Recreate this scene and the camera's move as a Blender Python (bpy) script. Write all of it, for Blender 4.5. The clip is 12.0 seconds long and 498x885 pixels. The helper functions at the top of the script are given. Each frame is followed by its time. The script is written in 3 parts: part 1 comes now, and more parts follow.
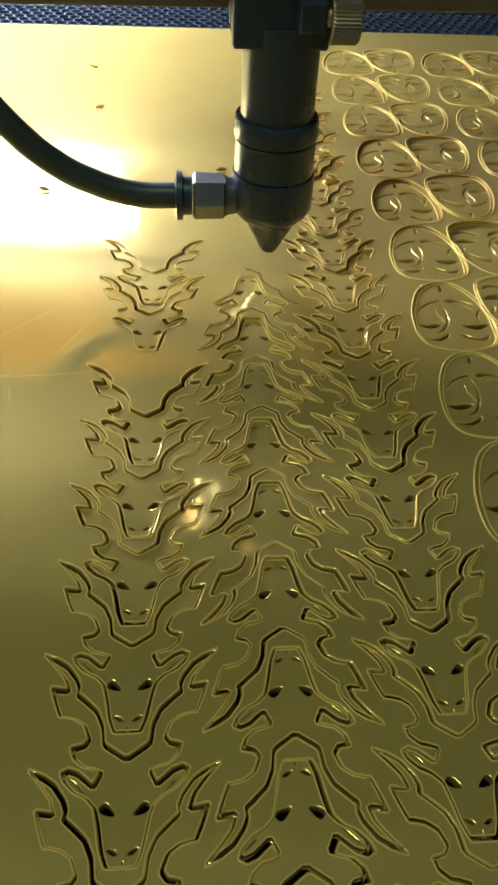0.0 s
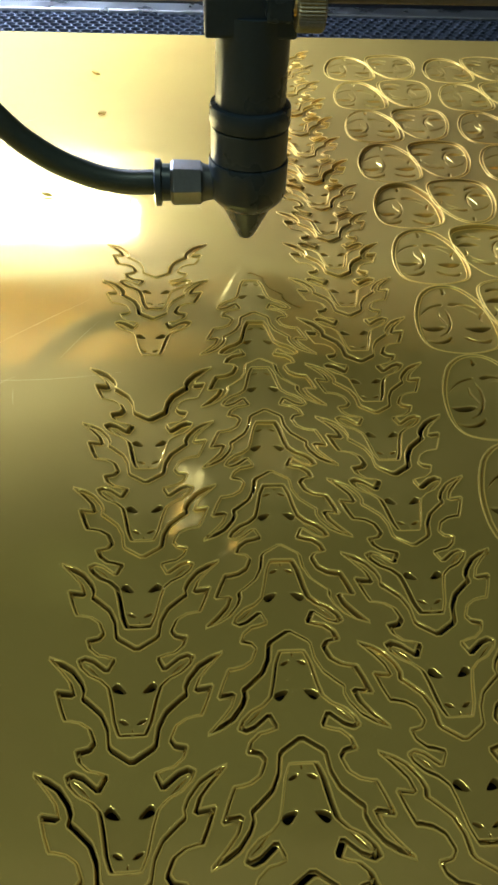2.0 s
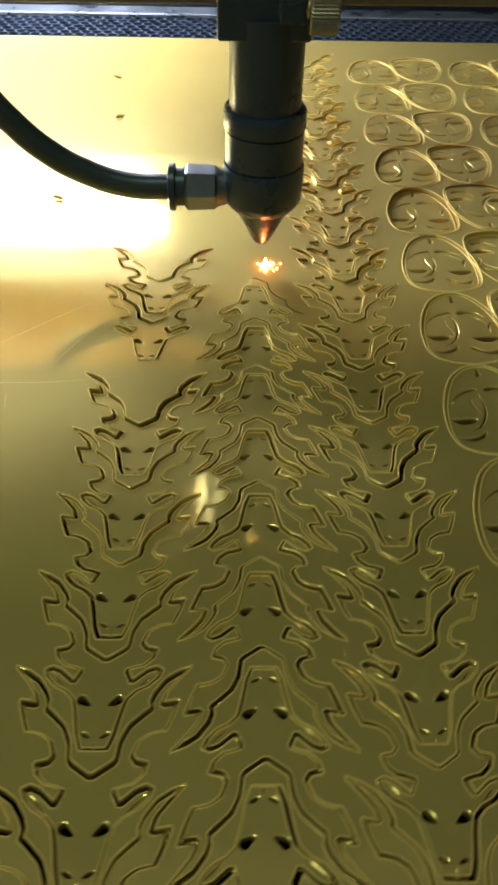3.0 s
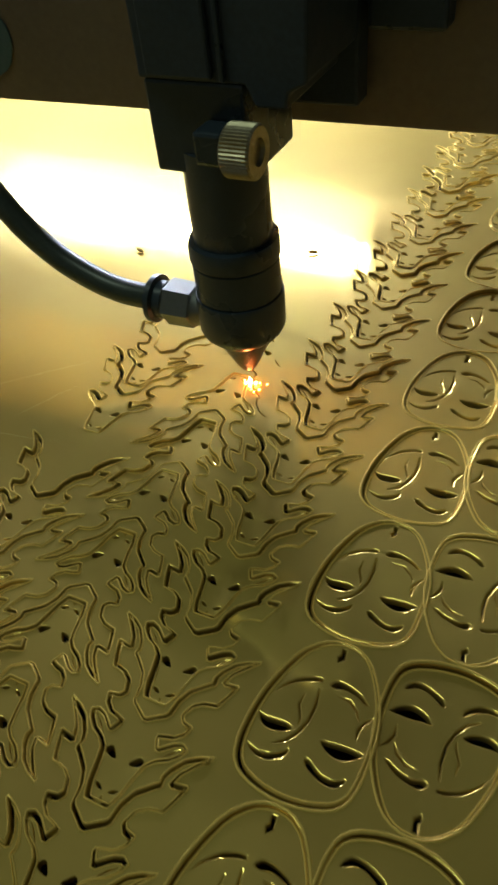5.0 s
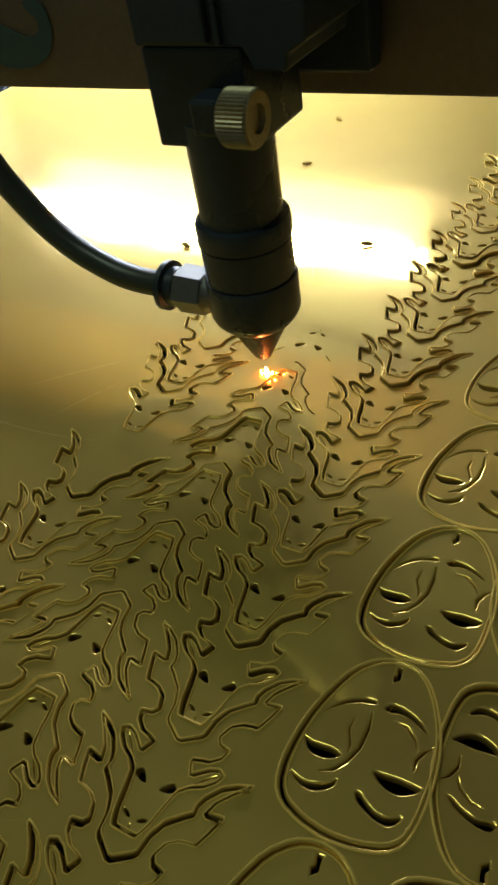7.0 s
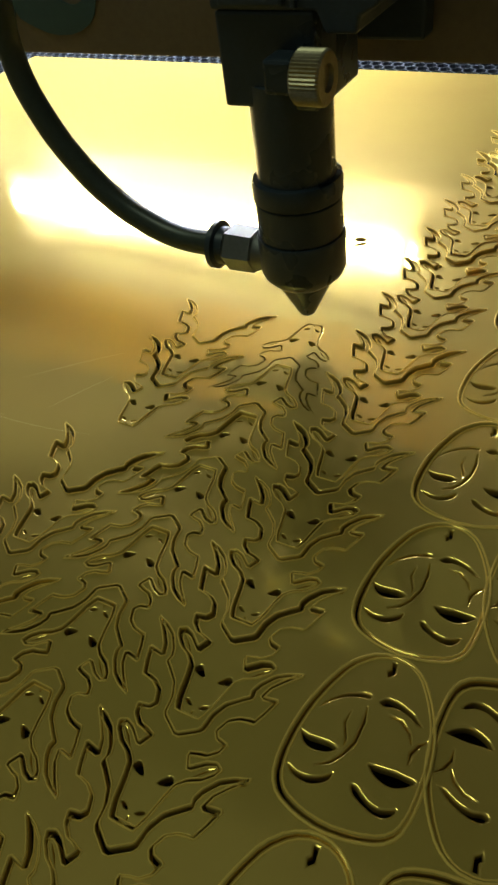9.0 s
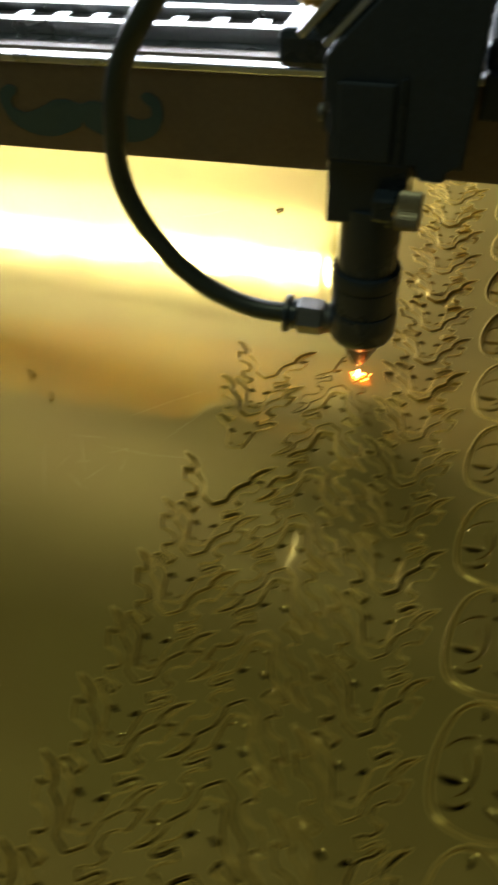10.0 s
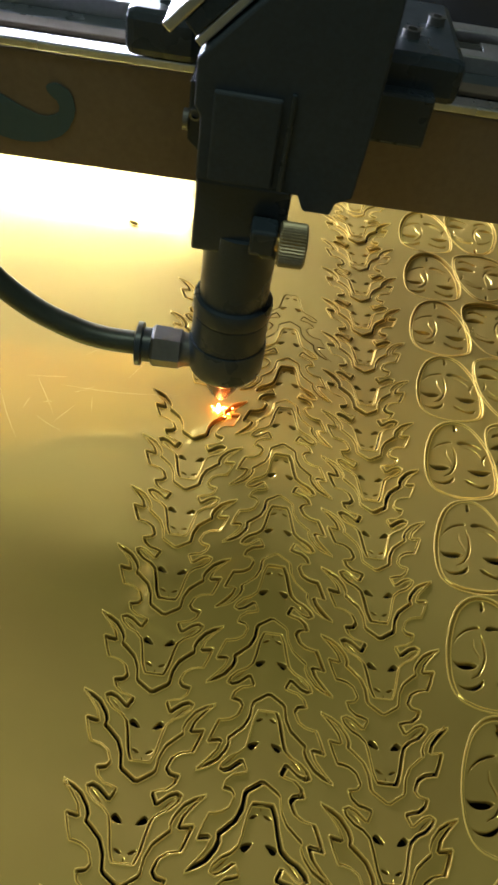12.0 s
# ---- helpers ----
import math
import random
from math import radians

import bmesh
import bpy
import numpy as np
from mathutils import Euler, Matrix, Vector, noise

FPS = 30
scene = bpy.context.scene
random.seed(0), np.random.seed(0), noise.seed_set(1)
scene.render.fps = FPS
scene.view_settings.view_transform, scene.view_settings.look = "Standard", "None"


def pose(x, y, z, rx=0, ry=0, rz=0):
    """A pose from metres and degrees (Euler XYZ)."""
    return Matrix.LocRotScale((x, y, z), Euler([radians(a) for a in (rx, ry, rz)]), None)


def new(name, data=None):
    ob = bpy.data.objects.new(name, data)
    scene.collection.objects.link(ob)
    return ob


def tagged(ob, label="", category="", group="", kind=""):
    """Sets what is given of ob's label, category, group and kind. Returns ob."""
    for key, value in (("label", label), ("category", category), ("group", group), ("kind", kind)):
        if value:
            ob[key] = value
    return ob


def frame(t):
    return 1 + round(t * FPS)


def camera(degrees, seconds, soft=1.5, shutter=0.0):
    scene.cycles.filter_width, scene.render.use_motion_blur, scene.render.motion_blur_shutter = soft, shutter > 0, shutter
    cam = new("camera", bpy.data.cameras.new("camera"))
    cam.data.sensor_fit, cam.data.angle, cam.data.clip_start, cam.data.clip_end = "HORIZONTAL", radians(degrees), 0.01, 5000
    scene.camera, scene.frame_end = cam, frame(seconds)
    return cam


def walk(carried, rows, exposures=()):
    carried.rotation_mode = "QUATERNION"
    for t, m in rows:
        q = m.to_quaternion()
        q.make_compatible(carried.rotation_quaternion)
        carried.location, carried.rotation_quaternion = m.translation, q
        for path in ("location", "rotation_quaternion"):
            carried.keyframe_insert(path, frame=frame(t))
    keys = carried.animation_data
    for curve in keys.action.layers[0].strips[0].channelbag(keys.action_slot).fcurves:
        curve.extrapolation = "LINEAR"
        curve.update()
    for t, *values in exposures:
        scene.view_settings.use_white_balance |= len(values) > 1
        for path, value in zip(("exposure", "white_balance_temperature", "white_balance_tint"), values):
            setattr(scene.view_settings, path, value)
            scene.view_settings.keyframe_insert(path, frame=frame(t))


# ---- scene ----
cam = camera(37, 12.0, 2.8, 0.5)
# seconds, eye, turn
PATH = [
    (0, 0.0198, -0.0550, 0.1633, 44.43, -2.31, -3.42),
    (0.5, 0.0200, -0.0548, 0.1628, 44.44, -2.19, -3.53),
    (1, 0.0194, -0.0549, 0.1622, 44.70, -2.23, -3.64),
    (1.5, 0.0191, -0.0544, 0.1606, 44.90, -2.27, -3.59),
    (2, 0.0191, -0.0555, 0.1622, 44.96, -2.09, -3.48),
    (2.5, 0.0171, -0.0546, 0.1611, 45.16, -2.44, -3.33),
    (2.7, 0.0187, -0.0546, 0.1588, 45.28, -2.05, -3.44),
    (4.3, 0.1453, -0.0014, 0.1749, 46.28, 5.88, 28.21),
    (4.5, 0.1471, 0.0045, 0.1715, 46.77, 6.75, 28.81),
    (4.7, 0.1471, -0.0010, 0.1717, 46.74, 3.48, 24.53),
    (5, 0.1523, 0.0059, 0.1737, 46.28, 5.26, 25.53),
    (5.5, 0.1533, 0.0139, 0.1604, 47.08, 8.23, 27.76),
    (6, 0.1502, 0.0154, 0.1589, 47.26, 8.10, 28.15),
    (6.5, 0.1497, 0.0151, 0.1597, 47.25, 8.05, 28.54),
    (7, 0.1490, 0.0149, 0.1590, 47.54, 8.03, 28.74),
    (9, 0.1463, 0.0134, 0.1611, 46.82, 6.85, 28.19),
    (9.5, 0.1428, -0.0006, 0.1742, 46.05, 4.91, 25.36),
    (9.7, 0.1248, -0.0219, 0.2032, 43.06, 4.08, 21.09),
    (10, 0.0813, -0.0641, 0.2319, 44.75, 2.23, 16.10),
    (10.2, 0.0470, -0.0754, 0.2301, 43.74, 1.86, 13.98),
    (10.5, 0.0280, -0.0773, 0.2231, 43.26, -0.77, 11.93),
    (10.7, 0.0268, -0.0848, 0.2205, 43.28, -2.87, 8.57),
    (11, 0.0260, -0.0893, 0.2220, 42.29, -3.88, 4.83),
    (11.5, 0.0126, -0.0872, 0.2296, 42.07, -6.57, 4.35),
    (12, 0.0125, -0.0863, 0.2268, 41.72, -7.26, 4.15),
]
EXPOSURES = [(0.0, 0.80, 5600, 14), (2.7, 0.80, 5600, 14), (4.3, 0.08, 6100, 11), (5.0, 0.15, 6100, 11), (5.5, 0.05, 6100, 11), (6.0, -0.12, 6300, 9), (7.2, -0.05, 6300, 9), (9.0, 0.05, 6600, 8), (9.6, 0.05, 6600, 8), (10.1, -0.2, 6800, 8), (10.6, -0.05, 6800, 8), (11.0, 0.55, 6500, 10), (11.5, 0.72, 6100, 8), (12.0, 0.8, 6200, 17)]
walk(cam, [(t, pose(x, y, z, rx, ry, rz)) for t, x, y, z, rx, ry, rz in PATH], EXPOSURES)

# ---- light ----
LED_STRENGTH = 122.0
world = bpy.data.worlds.new("room_air")
world.use_nodes = True
world.node_tree.nodes["Background"].inputs[0].default_value = (0.5, 0.55, 0.6, 1)
world.node_tree.nodes["Background"].inputs[1].default_value = 0.05
scene.world = world
# unseen area light, added as greenish fill for the whole room
lamp = bpy.data.lights.new("room_fill", "AREA")
lamp.shape, lamp.size, lamp.size_y, lamp.energy, lamp.color = "RECTANGLE", 1.2, 0.3, 12.0, (0.80, 1.0, 0.70)
new("room_fill", lamp).matrix_world = pose(-0.7, -0.4, 2.5)


# ---- materials ----
def mat(name, color, rough=0.5, metal=0.0, grain=0.0, scale=400.0, bump=0.0, wear=0.0, emit=None, strength=0.0):
    """A surface with two scales of variation: fine grain and broader wear."""
    m = bpy.data.materials.new(name)
    m.use_nodes = True
    nt = m.node_tree
    b = nt.nodes["Principled BSDF"]
    b.inputs["Base Color"].default_value = (*color, 1)
    b.inputs["Roughness"].default_value = rough
    b.inputs["Metallic"].default_value = metal
    if emit:
        b.inputs["Emission Color"].default_value = (*emit, 1)
        b.inputs["Emission Strength"].default_value = strength
    if grain or bump or wear:
        co = nt.nodes.new("ShaderNodeTexCoord")
        fine = nt.nodes.new("ShaderNodeTexNoise")
        fine.inputs["Scale"].default_value = scale
        fine.inputs["Detail"].default_value = 6
        broad = nt.nodes.new("ShaderNodeTexNoise")
        broad.inputs["Scale"].default_value = scale / 14
        broad.inputs["Detail"].default_value = 3
        for n in (fine, broad):
            nt.links.new(co.outputs["Object"], n.inputs["Vector"])
        mix = nt.nodes.new("ShaderNodeMix")
        mix.data_type = "RGBA"
        mix.blend_type = "MULTIPLY"
        mix.inputs["Factor"].default_value = grain
        mix.inputs["A"].default_value = (*color, 1)
        ramp = nt.nodes.new("ShaderNodeValToRGB")
        ramp.color_ramp.elements[0].position, ramp.color_ramp.elements[1].position = 0.3, 0.7
        ramp.color_ramp.elements[0].color = (0.45, 0.45, 0.45, 1)
        nt.links.new(fine.outputs["Fac"], ramp.inputs["Fac"])
        nt.links.new(ramp.outputs["Color"], mix.inputs["B"])
        nt.links.new(mix.outputs["Result"], b.inputs["Base Color"])
        rr = nt.nodes.new("ShaderNodeMapRange")
        rr.inputs["From Min"].default_value, rr.inputs["From Max"].default_value = 0.3, 0.7
        rr.inputs["To Min"].default_value, rr.inputs["To Max"].default_value = max(0.02, rough - wear), min(1, rough + wear)
        nt.links.new(broad.outputs["Fac"], rr.inputs["Value"])
        nt.links.new(rr.outputs["Result"], b.inputs["Roughness"])
        if bump:
            bp = nt.nodes.new("ShaderNodeBump")
            bp.inputs["Strength"].default_value = bump
            bp.inputs["Distance"].default_value = 0.0004
            nt.links.new(fine.outputs["Fac"], bp.inputs["Height"])
            nt.links.new(bp.outputs["Normal"], b.inputs["Normal"])
    return m


def gold_surface(name, fine, hazy, haze, film_share):
    """Gold mirror sheet: a clear metallic reflection over a hazy one, under a film of pale cutting smoke, with slow waviness and hair scratches."""
    m = mat(name, (0.75, 0.55, 0.17), fine, 1.0)
    nt = m.node_tree
    b = nt.nodes["Principled BSDF"]
    h = nt.nodes.new("ShaderNodeBsdfPrincipled")
    h.inputs["Base Color"].default_value = (0.77, 0.56, 0.16, 1)
    h.inputs["Metallic"].default_value = 1.0
    h.inputs["Roughness"].default_value = hazy
    h.inputs["Coat Weight"].default_value = 0.3
    h.inputs["Coat Roughness"].default_value = 0.38
    mix = nt.nodes.new("ShaderNodeMixShader")
    mix.inputs[0].default_value = haze
    nt.links.new(b.outputs[0], mix.inputs[1])
    nt.links.new(h.outputs[0], mix.inputs[2])
    dust = nt.nodes.new("ShaderNodeBsdfDiffuse")
    dust.inputs["Color"].default_value = (0.78, 0.53, 0.14, 1)
    veil = nt.nodes.new("ShaderNodeMixShader")
    veil.inputs[0].default_value = film_share
    nt.links.new(mix.outputs[0], veil.inputs[1])
    nt.links.new(dust.outputs[0], veil.inputs[2])
    nt.links.new(veil.outputs[0], nt.nodes["Material Output"].inputs["Surface"])
    smoke = nt.nodes.new("ShaderNodeTexNoise")
    smoke.inputs["Scale"].default_value = 17
    smoke.inputs["Detail"].default_value = 4
    smoke.inputs["Roughness"].default_value = 0.55
    film = nt.nodes.new("ShaderNodeValToRGB")
    film.color_ramp.elements[0].position, film.color_ramp.elements[1].position = 0.42, 0.68
    film.color_ramp.elements[0].color, film.color_ramp.elements[1].color = (0.785, 0.58, 0.14, 1), (0.71, 0.475, 0.125, 1)
    co = nt.nodes.new("ShaderNodeNewGeometry")
    nt.links.new(co.outputs["Position"], smoke.inputs["Vector"])
    nt.links.new(smoke.outputs["Fac"], film.inputs["Fac"])
    for shader in (b, h):
        nt.links.new(film.outputs["Color"], shader.inputs["Base Color"])
    wave = nt.nodes.new("ShaderNodeTexNoise")
    wave.inputs["Scale"].default_value = 30
    wave.inputs["Detail"].default_value = 2
    stretch = nt.nodes.new("ShaderNodeMapping")
    stretch.inputs["Scale"].default_value = (0.15, 1.4, 1)
    stretch.inputs["Rotation"].default_value = (0, 0, 0.6)
    scratch = nt.nodes.new("ShaderNodeTexNoise")
    scratch.inputs["Scale"].default_value = 420
    scratch.inputs["Detail"].default_value = 6
    nt.links.new(co.outputs["Position"], wave.inputs["Vector"])
    nt.links.new(co.outputs["Position"], stretch.inputs["Vector"])
    nt.links.new(stretch.outputs["Vector"], scratch.inputs["Vector"])
    bp = nt.nodes.new("ShaderNodeBump")
    bp.inputs["Strength"].default_value = 0.12
    bp.inputs["Distance"].default_value = 0.002
    nt.links.new(wave.outputs["Fac"], bp.inputs["Height"])
    for shader in (b, h):
        nt.links.new(bp.outputs["Normal"], shader.inputs["Normal"])
    rr = nt.nodes.new("ShaderNodeMapRange")
    rr.inputs["From Min"].default_value, rr.inputs["From Max"].default_value = 0.35, 0.8
    rr.inputs["To Min"].default_value, rr.inputs["To Max"].default_value = fine - 0.01, fine + 0.03
    nt.links.new(scratch.outputs["Fac"], rr.inputs["Value"])
    nt.links.new(rr.outputs["Result"], b.inputs["Roughness"])
    return m


GOLD = gold_surface("gold_mirror", 0.075, 0.62, 0.19, 0.29)
FROST = gold_surface("frosted_gold", 0.46, 0.65, 0.4, 0.78)
SCRATCH = mat("scratched_gold", (0.80, 0.64, 0.28), 0.7, 0.9, 0.3, 900, 0.1, 0.1)
BLACK = mat("black_anodised", (0.028, 0.040, 0.056), 0.3, 0.0, 0.3, 900, 0.05, 0.08)
BLACK_MATT = mat("black_bracket", (0.026, 0.038, 0.056), 0.6, 0.0, 0.4, 700, 0.1, 0.1)
BEAM = mat("dark_anodised_beam", (0.21, 0.165, 0.125), 0.45, 0.6, 0.2, 500, 0.03, 0.05)
ALU = mat("aluminium", (0.75, 0.76, 0.78), 0.32, 1.0, 0.2, 600, 0.05, 0.08)
NICKEL = mat("nickel_fitting", (0.22, 0.218, 0.215), 0.5, 1.0, 0.2, 800, 0.03, 0.08)
KNURL = mat("knurled_brass", (0.42, 0.36, 0.25), 0.42, 1.0, 0.4, 900, 0.1, 0.1)
BRASS = mat("brass", (0.7, 0.48, 0.18), 0.3, 1.0, 0.2, 800, 0.03, 0.08)
RUBBER = mat("green_grey_hose", (0.035, 0.045, 0.038), 0.38, 0.0, 0.3, 500, 0.05, 0.08)
COMB = mat("honeycomb_steel", (0.04, 0.05, 0.07), 0.6, 0.3, 0.3, 600, 0.05, 0.1)
NEAR_BLACK = mat("near_black_bed", (0.012, 0.011, 0.010), 0.8, 0.0, 0.5, 120, 0.1, 0.1)
PAINT = mat("cabinet_paint", (0.15, 0.15, 0.145), 0.6, 0.0, 0.15, 150, 0.03, 0.08)
CHAR = mat("amber_cut_edge", (0.024, 0.011, 0.004), 0.65, 0.0, 0.6, 900, 0.2, 0.15)
NAVY = mat("navy_paint", (0.006, 0.009, 0.014), 0.55, 0.0, 0.2, 150, 0.03, 0.08)
LID = mat("dark_lid", (0.03, 0.028, 0.026), 0.6, 0.0, 0.15, 150, 0.03, 0.08)
PLASTER = mat("room_plaster", (0.6, 0.6, 0.57), 0.9, 0.0, 0.1, 60, 0.1, 0.05)
CONCRETE = mat("room_floor", (0.25, 0.25, 0.24), 0.8, 0.0, 0.3, 60, 0.1, 0.05)
TEAL = mat("teal_print", (0.04, 0.085, 0.10), 0.5, 0.0, 0.2, 300, 0.02, 0.05)
BELT = mat("belt", (0.03, 0.03, 0.032), 0.7, 0.0, 0.2, 500, 0.1, 0.05)
LED = mat("led_light", (0.9, 0.9, 0.9), 0.5, emit=(0.89, 0.97, 1.10), strength=LED_STRENGTH)
FLAME = mat("flame", (1, 0.6, 0.2), 0.5, emit=(1.0, 0.20, 0.03), strength=80)
FLAME_CORE = mat("flame_core", (1, 0.8, 0.5), 0.5, emit=(1.0, 0.52, 0.18), strength=80)


# ---- mesh helpers ----
def part(name, bm, material, parent=None, label="", smooth=False):
    me = bpy.data.meshes.new(name)
    bmesh.ops.recalc_face_normals(bm, faces=bm.faces)
    bm.to_mesh(me)
    bm.free()
    if smooth:
        me.polygons.foreach_set("use_smooth", [True] * len(me.polygons))
        me.set_sharp_from_angle(angle=radians(38))
    me.materials.append(material)
    ob = new(name, me)
    ob.parent = parent
    if label:
        ob["label"] = label
    return ob


def box(x0, y0, z0, x1, y1, z1, bevel=0.0, segments=2):
    bm = bmesh.new()
    bmesh.ops.create_cube(bm, size=1, matrix=Matrix.Translation(((x0 + x1) / 2, (y0 + y1) / 2, (z0 + z1) / 2)) @ Matrix.Diagonal((x1 - x0, y1 - y0, z1 - z0, 1)))
    if bevel:
        bmesh.ops.bevel(bm, geom=bm.edges[:], offset=bevel, segments=segments, affect="EDGES", profile=0.5)
    return bm


def turned(profile, n=64, m=Matrix()):
    """A solid turned round z from (radius, height) pairs."""
    bm = bmesh.new()
    rings = []
    for r, z in profile:
        rings.append([bm.verts.new(m @ Vector((r * math.cos(2 * math.pi * i / n), r * math.sin(2 * math.pi * i / n), z))) for i in range(n)])
    for a, b in zip(rings, rings[1:]):
        for i in range(n):
            bm.faces.new((a[i], a[(i + 1) % n], b[(i + 1) % n], b[i]))
    bm.faces.new(rings[0])
    bm.faces.new(rings[-1])
    return bm


def prism(points, y0, y1, bevel=0.0):
    """A plate with an outline in x and z, from y0 to y1."""
    bm = bmesh.new()
    a = [bm.verts.new((x, y0, z)) for x, z in points]
    b = [bm.verts.new((x, y1, z)) for x, z in points]
    bm.faces.new(a)
    bm.faces.new(b)
    n = len(a)
    for i in range(n):
        bm.faces.new((a[i], a[(i + 1) % n], b[(i + 1) % n], b[i]))
    bmesh.ops.recalc_face_normals(bm, faces=bm.faces)
    if bevel:
        bmesh.ops.bevel(bm, geom=bm.edges[:], offset=bevel, segments=2, affect="EDGES", profile=0.5)
    return bm


ALONG_X = Matrix.Rotation(radians(90), 4, "Y")


def smooth_loop(points, times=1, cut=0.22):
    for _ in range(times):
        out = []
        for (ax, ay), (bx, by) in zip(points, points[1:] + points[:1]):
            out += [(ax + cut * (bx - ax), ay + cut * (by - ay)), (bx - cut * (bx - ax), by - cut * (by - ay))]
        points = out
    return points


def signed_area(points):
    return sum(a[0] * b[1] - b[0] * a[1] for a, b in zip(points, points[1:] + points[:1])) / 2


def offset_loop(points, d):
    """The closed outline moved outwards by d (inwards where d is negative)."""
    if signed_area(points) < 0:
        points = points[::-1]
    out, n = [], len(points)
    for i in range(n):
        p, q, r = (Vector(points[(i + k) % n]) for k in (-1, 0, 1))
        e1, e2 = (q - p).normalized(), (r - q).normalized()
        n1, n2 = Vector((e1.y, -e1.x)), Vector((e2.y, -e2.x))
        s = n1 + n2
        k = d / max(0.45, s.length_squared / 2) if s.length > 1e-6 else 0
        out.append(tuple(q + s * (k / 2)))
    return out


def stroke(points, w):
    """A slit of width w with pointed ends along an open line."""
    left, right = [], []
    for i, p in enumerate(points):
        a, b = Vector(points[max(i - 1, 0)]), Vector(points[min(i + 1, len(points) - 1)])
        d = (b - a).normalized()
        k = 0.25 if i in (0, len(points) - 1) else 0.5
        left.append((p[0] - d.y * w * k, p[1] + d.x * w * k))
        right.append((p[0] + d.y * w * k, p[1] - d.x * w * k))
    return left + right[::-1]


def plate(name, loops, thick, rim, material):
    """A mesh filled between closed outlines (holes inside), with rounded rims, its top at z = 0."""
    cu = bpy.data.curves.new(name, "CURVE")
    cu.dimensions, cu.fill_mode = "2D", "BOTH"
    cu.extrude, cu.bevel_depth, cu.bevel_resolution = thick / 2 - rim, rim, 2
    for points in loops:
        sp = cu.splines.new("POLY")
        sp.points.add(len(points) - 1)
        for p, (x, y) in zip(sp.points, points):
            p.co = (x, y, 0, 1)
        sp.use_cyclic_u = True
    ob = bpy.data.objects.new(name, cu)
    me = bpy.data.meshes.new_from_object(ob)
    bpy.data.objects.remove(ob)
    bpy.data.curves.remove(cu)
    me.transform(Matrix.Translation((0, 0, -thick / 2)))
    bm = bmesh.new()
    bm.from_mesh(me)
    bmesh.ops.remove_doubles(bm, verts=bm.verts, dist=1e-6)
    bm.normal_update()
    for e in bm.edges:
        flat = [abs(f.normal.z) > 0.999 for f in e.link_faces]
        e.smooth = len(set(flat)) == 1
    for f in bm.faces:
        f.smooth = True
        f.material_index = 1 if f.normal.z < 0.3 else 0
    bm.to_mesh(me)
    bm.free()
    me.name = name
    me.materials.clear()
    me.materials.append(material)
    me.materials.append(CHAR)
    return me


def tube(points, r, n=20):
    cu = bpy.data.curves.new("tube", "CURVE")
    cu.dimensions, cu.bevel_depth, cu.bevel_resolution, cu.resolution_u, cu.use_fill_caps = "3D", r, 6, 10, True
    sp = cu.splines.new("BEZIER")
    sp.bezier_points.add(len(points) - 1)
    for b, p in zip(sp.bezier_points, points):
        b.co = p
        b.handle_left_type = b.handle_right_type = "AUTO"
    ob = bpy.data.objects.new("tube", cu)
    me = bpy.data.meshes.new_from_object(ob)
    bpy.data.objects.remove(ob)
    bpy.data.curves.remove(cu)
    me.polygons.foreach_set("use_smooth", [True] * len(me.polygons))
    return me


# ---- room and cabinet ----
def slab(name, b, material, label):
    return tagged(part(name, b, material), label, "wall", kind="structure")


slab("floor", box(-2.5, -2.5, -0.95, 2.5, 2.0, -0.9), CONCRETE, "grey concrete workshop floor under the cutting machine")
slab("ceiling", box(-2.5, -2.5, 2.6, 2.5, 2.0, 2.7), PLASTER, "plain plastered workshop ceiling with a pale finish")
slab("wall_north", box(-2.5, 2.0, -0.9, 2.5, 2.1, 2.6), PLASTER, "plain plastered workshop wall behind the machine")
slab("wall_south", box(-2.5, -2.6, -0.9, 2.5, -2.5, 2.6), PLASTER, "plain plastered workshop wall in front of the machine")
slab("wall_east", box(2.5, -2.5, -0.9, 2.6, 2.0, 2.6), PLASTER, "plain plastered workshop side wall")
slab("wall_west", box(-2.6, -2.5, -0.9, -2.5, 2.0, 2.6), PLASTER, "plain plastered workshop side wall")

cabinet = tagged(new("machine_cabinet"), "grey-painted steel cabinet of the laser cutter with its lid open", "machine")
part("back_wall", box(-0.50, 0.60, -0.12, 0.62, 0.612, 0.34, 0.002), PAINT, cabinet)
part("back_panel", box(-0.498, 0.594, -0.12, 0.618, 0.599, 0.125, 0.001), NAVY, cabinet, "dark blue lower rear panel")
part("side_wall", box(-0.512, -0.30, -0.12, -0.502, 0.598, 0.16, 0.002), PAINT, cabinet)
part("side_wall", box(0.622, -0.30, -0.12, 0.632, 0.598, 0.16, 0.002), PAINT, cabinet)
part("front_wall", box(-0.512, -0.312, -0.12, 0.632, -0.302, 0.03, 0.002), PAINT, cabinet)
part("tray", box(-0.50, -0.30, -0.13, 0.62, 0.598, -0.122), NEAR_BLACK, cabinet, "near-black tray under the bed")
part("lid", box(-0.51, 0.614, 0.33, 0.63, 0.63, 0.86, 0.003), LID, cabinet, "dark raised lid")
part("base", box(-0.512, -0.312, -0.9, 0.632, 0.612, -0.132), PAINT, cabinet)

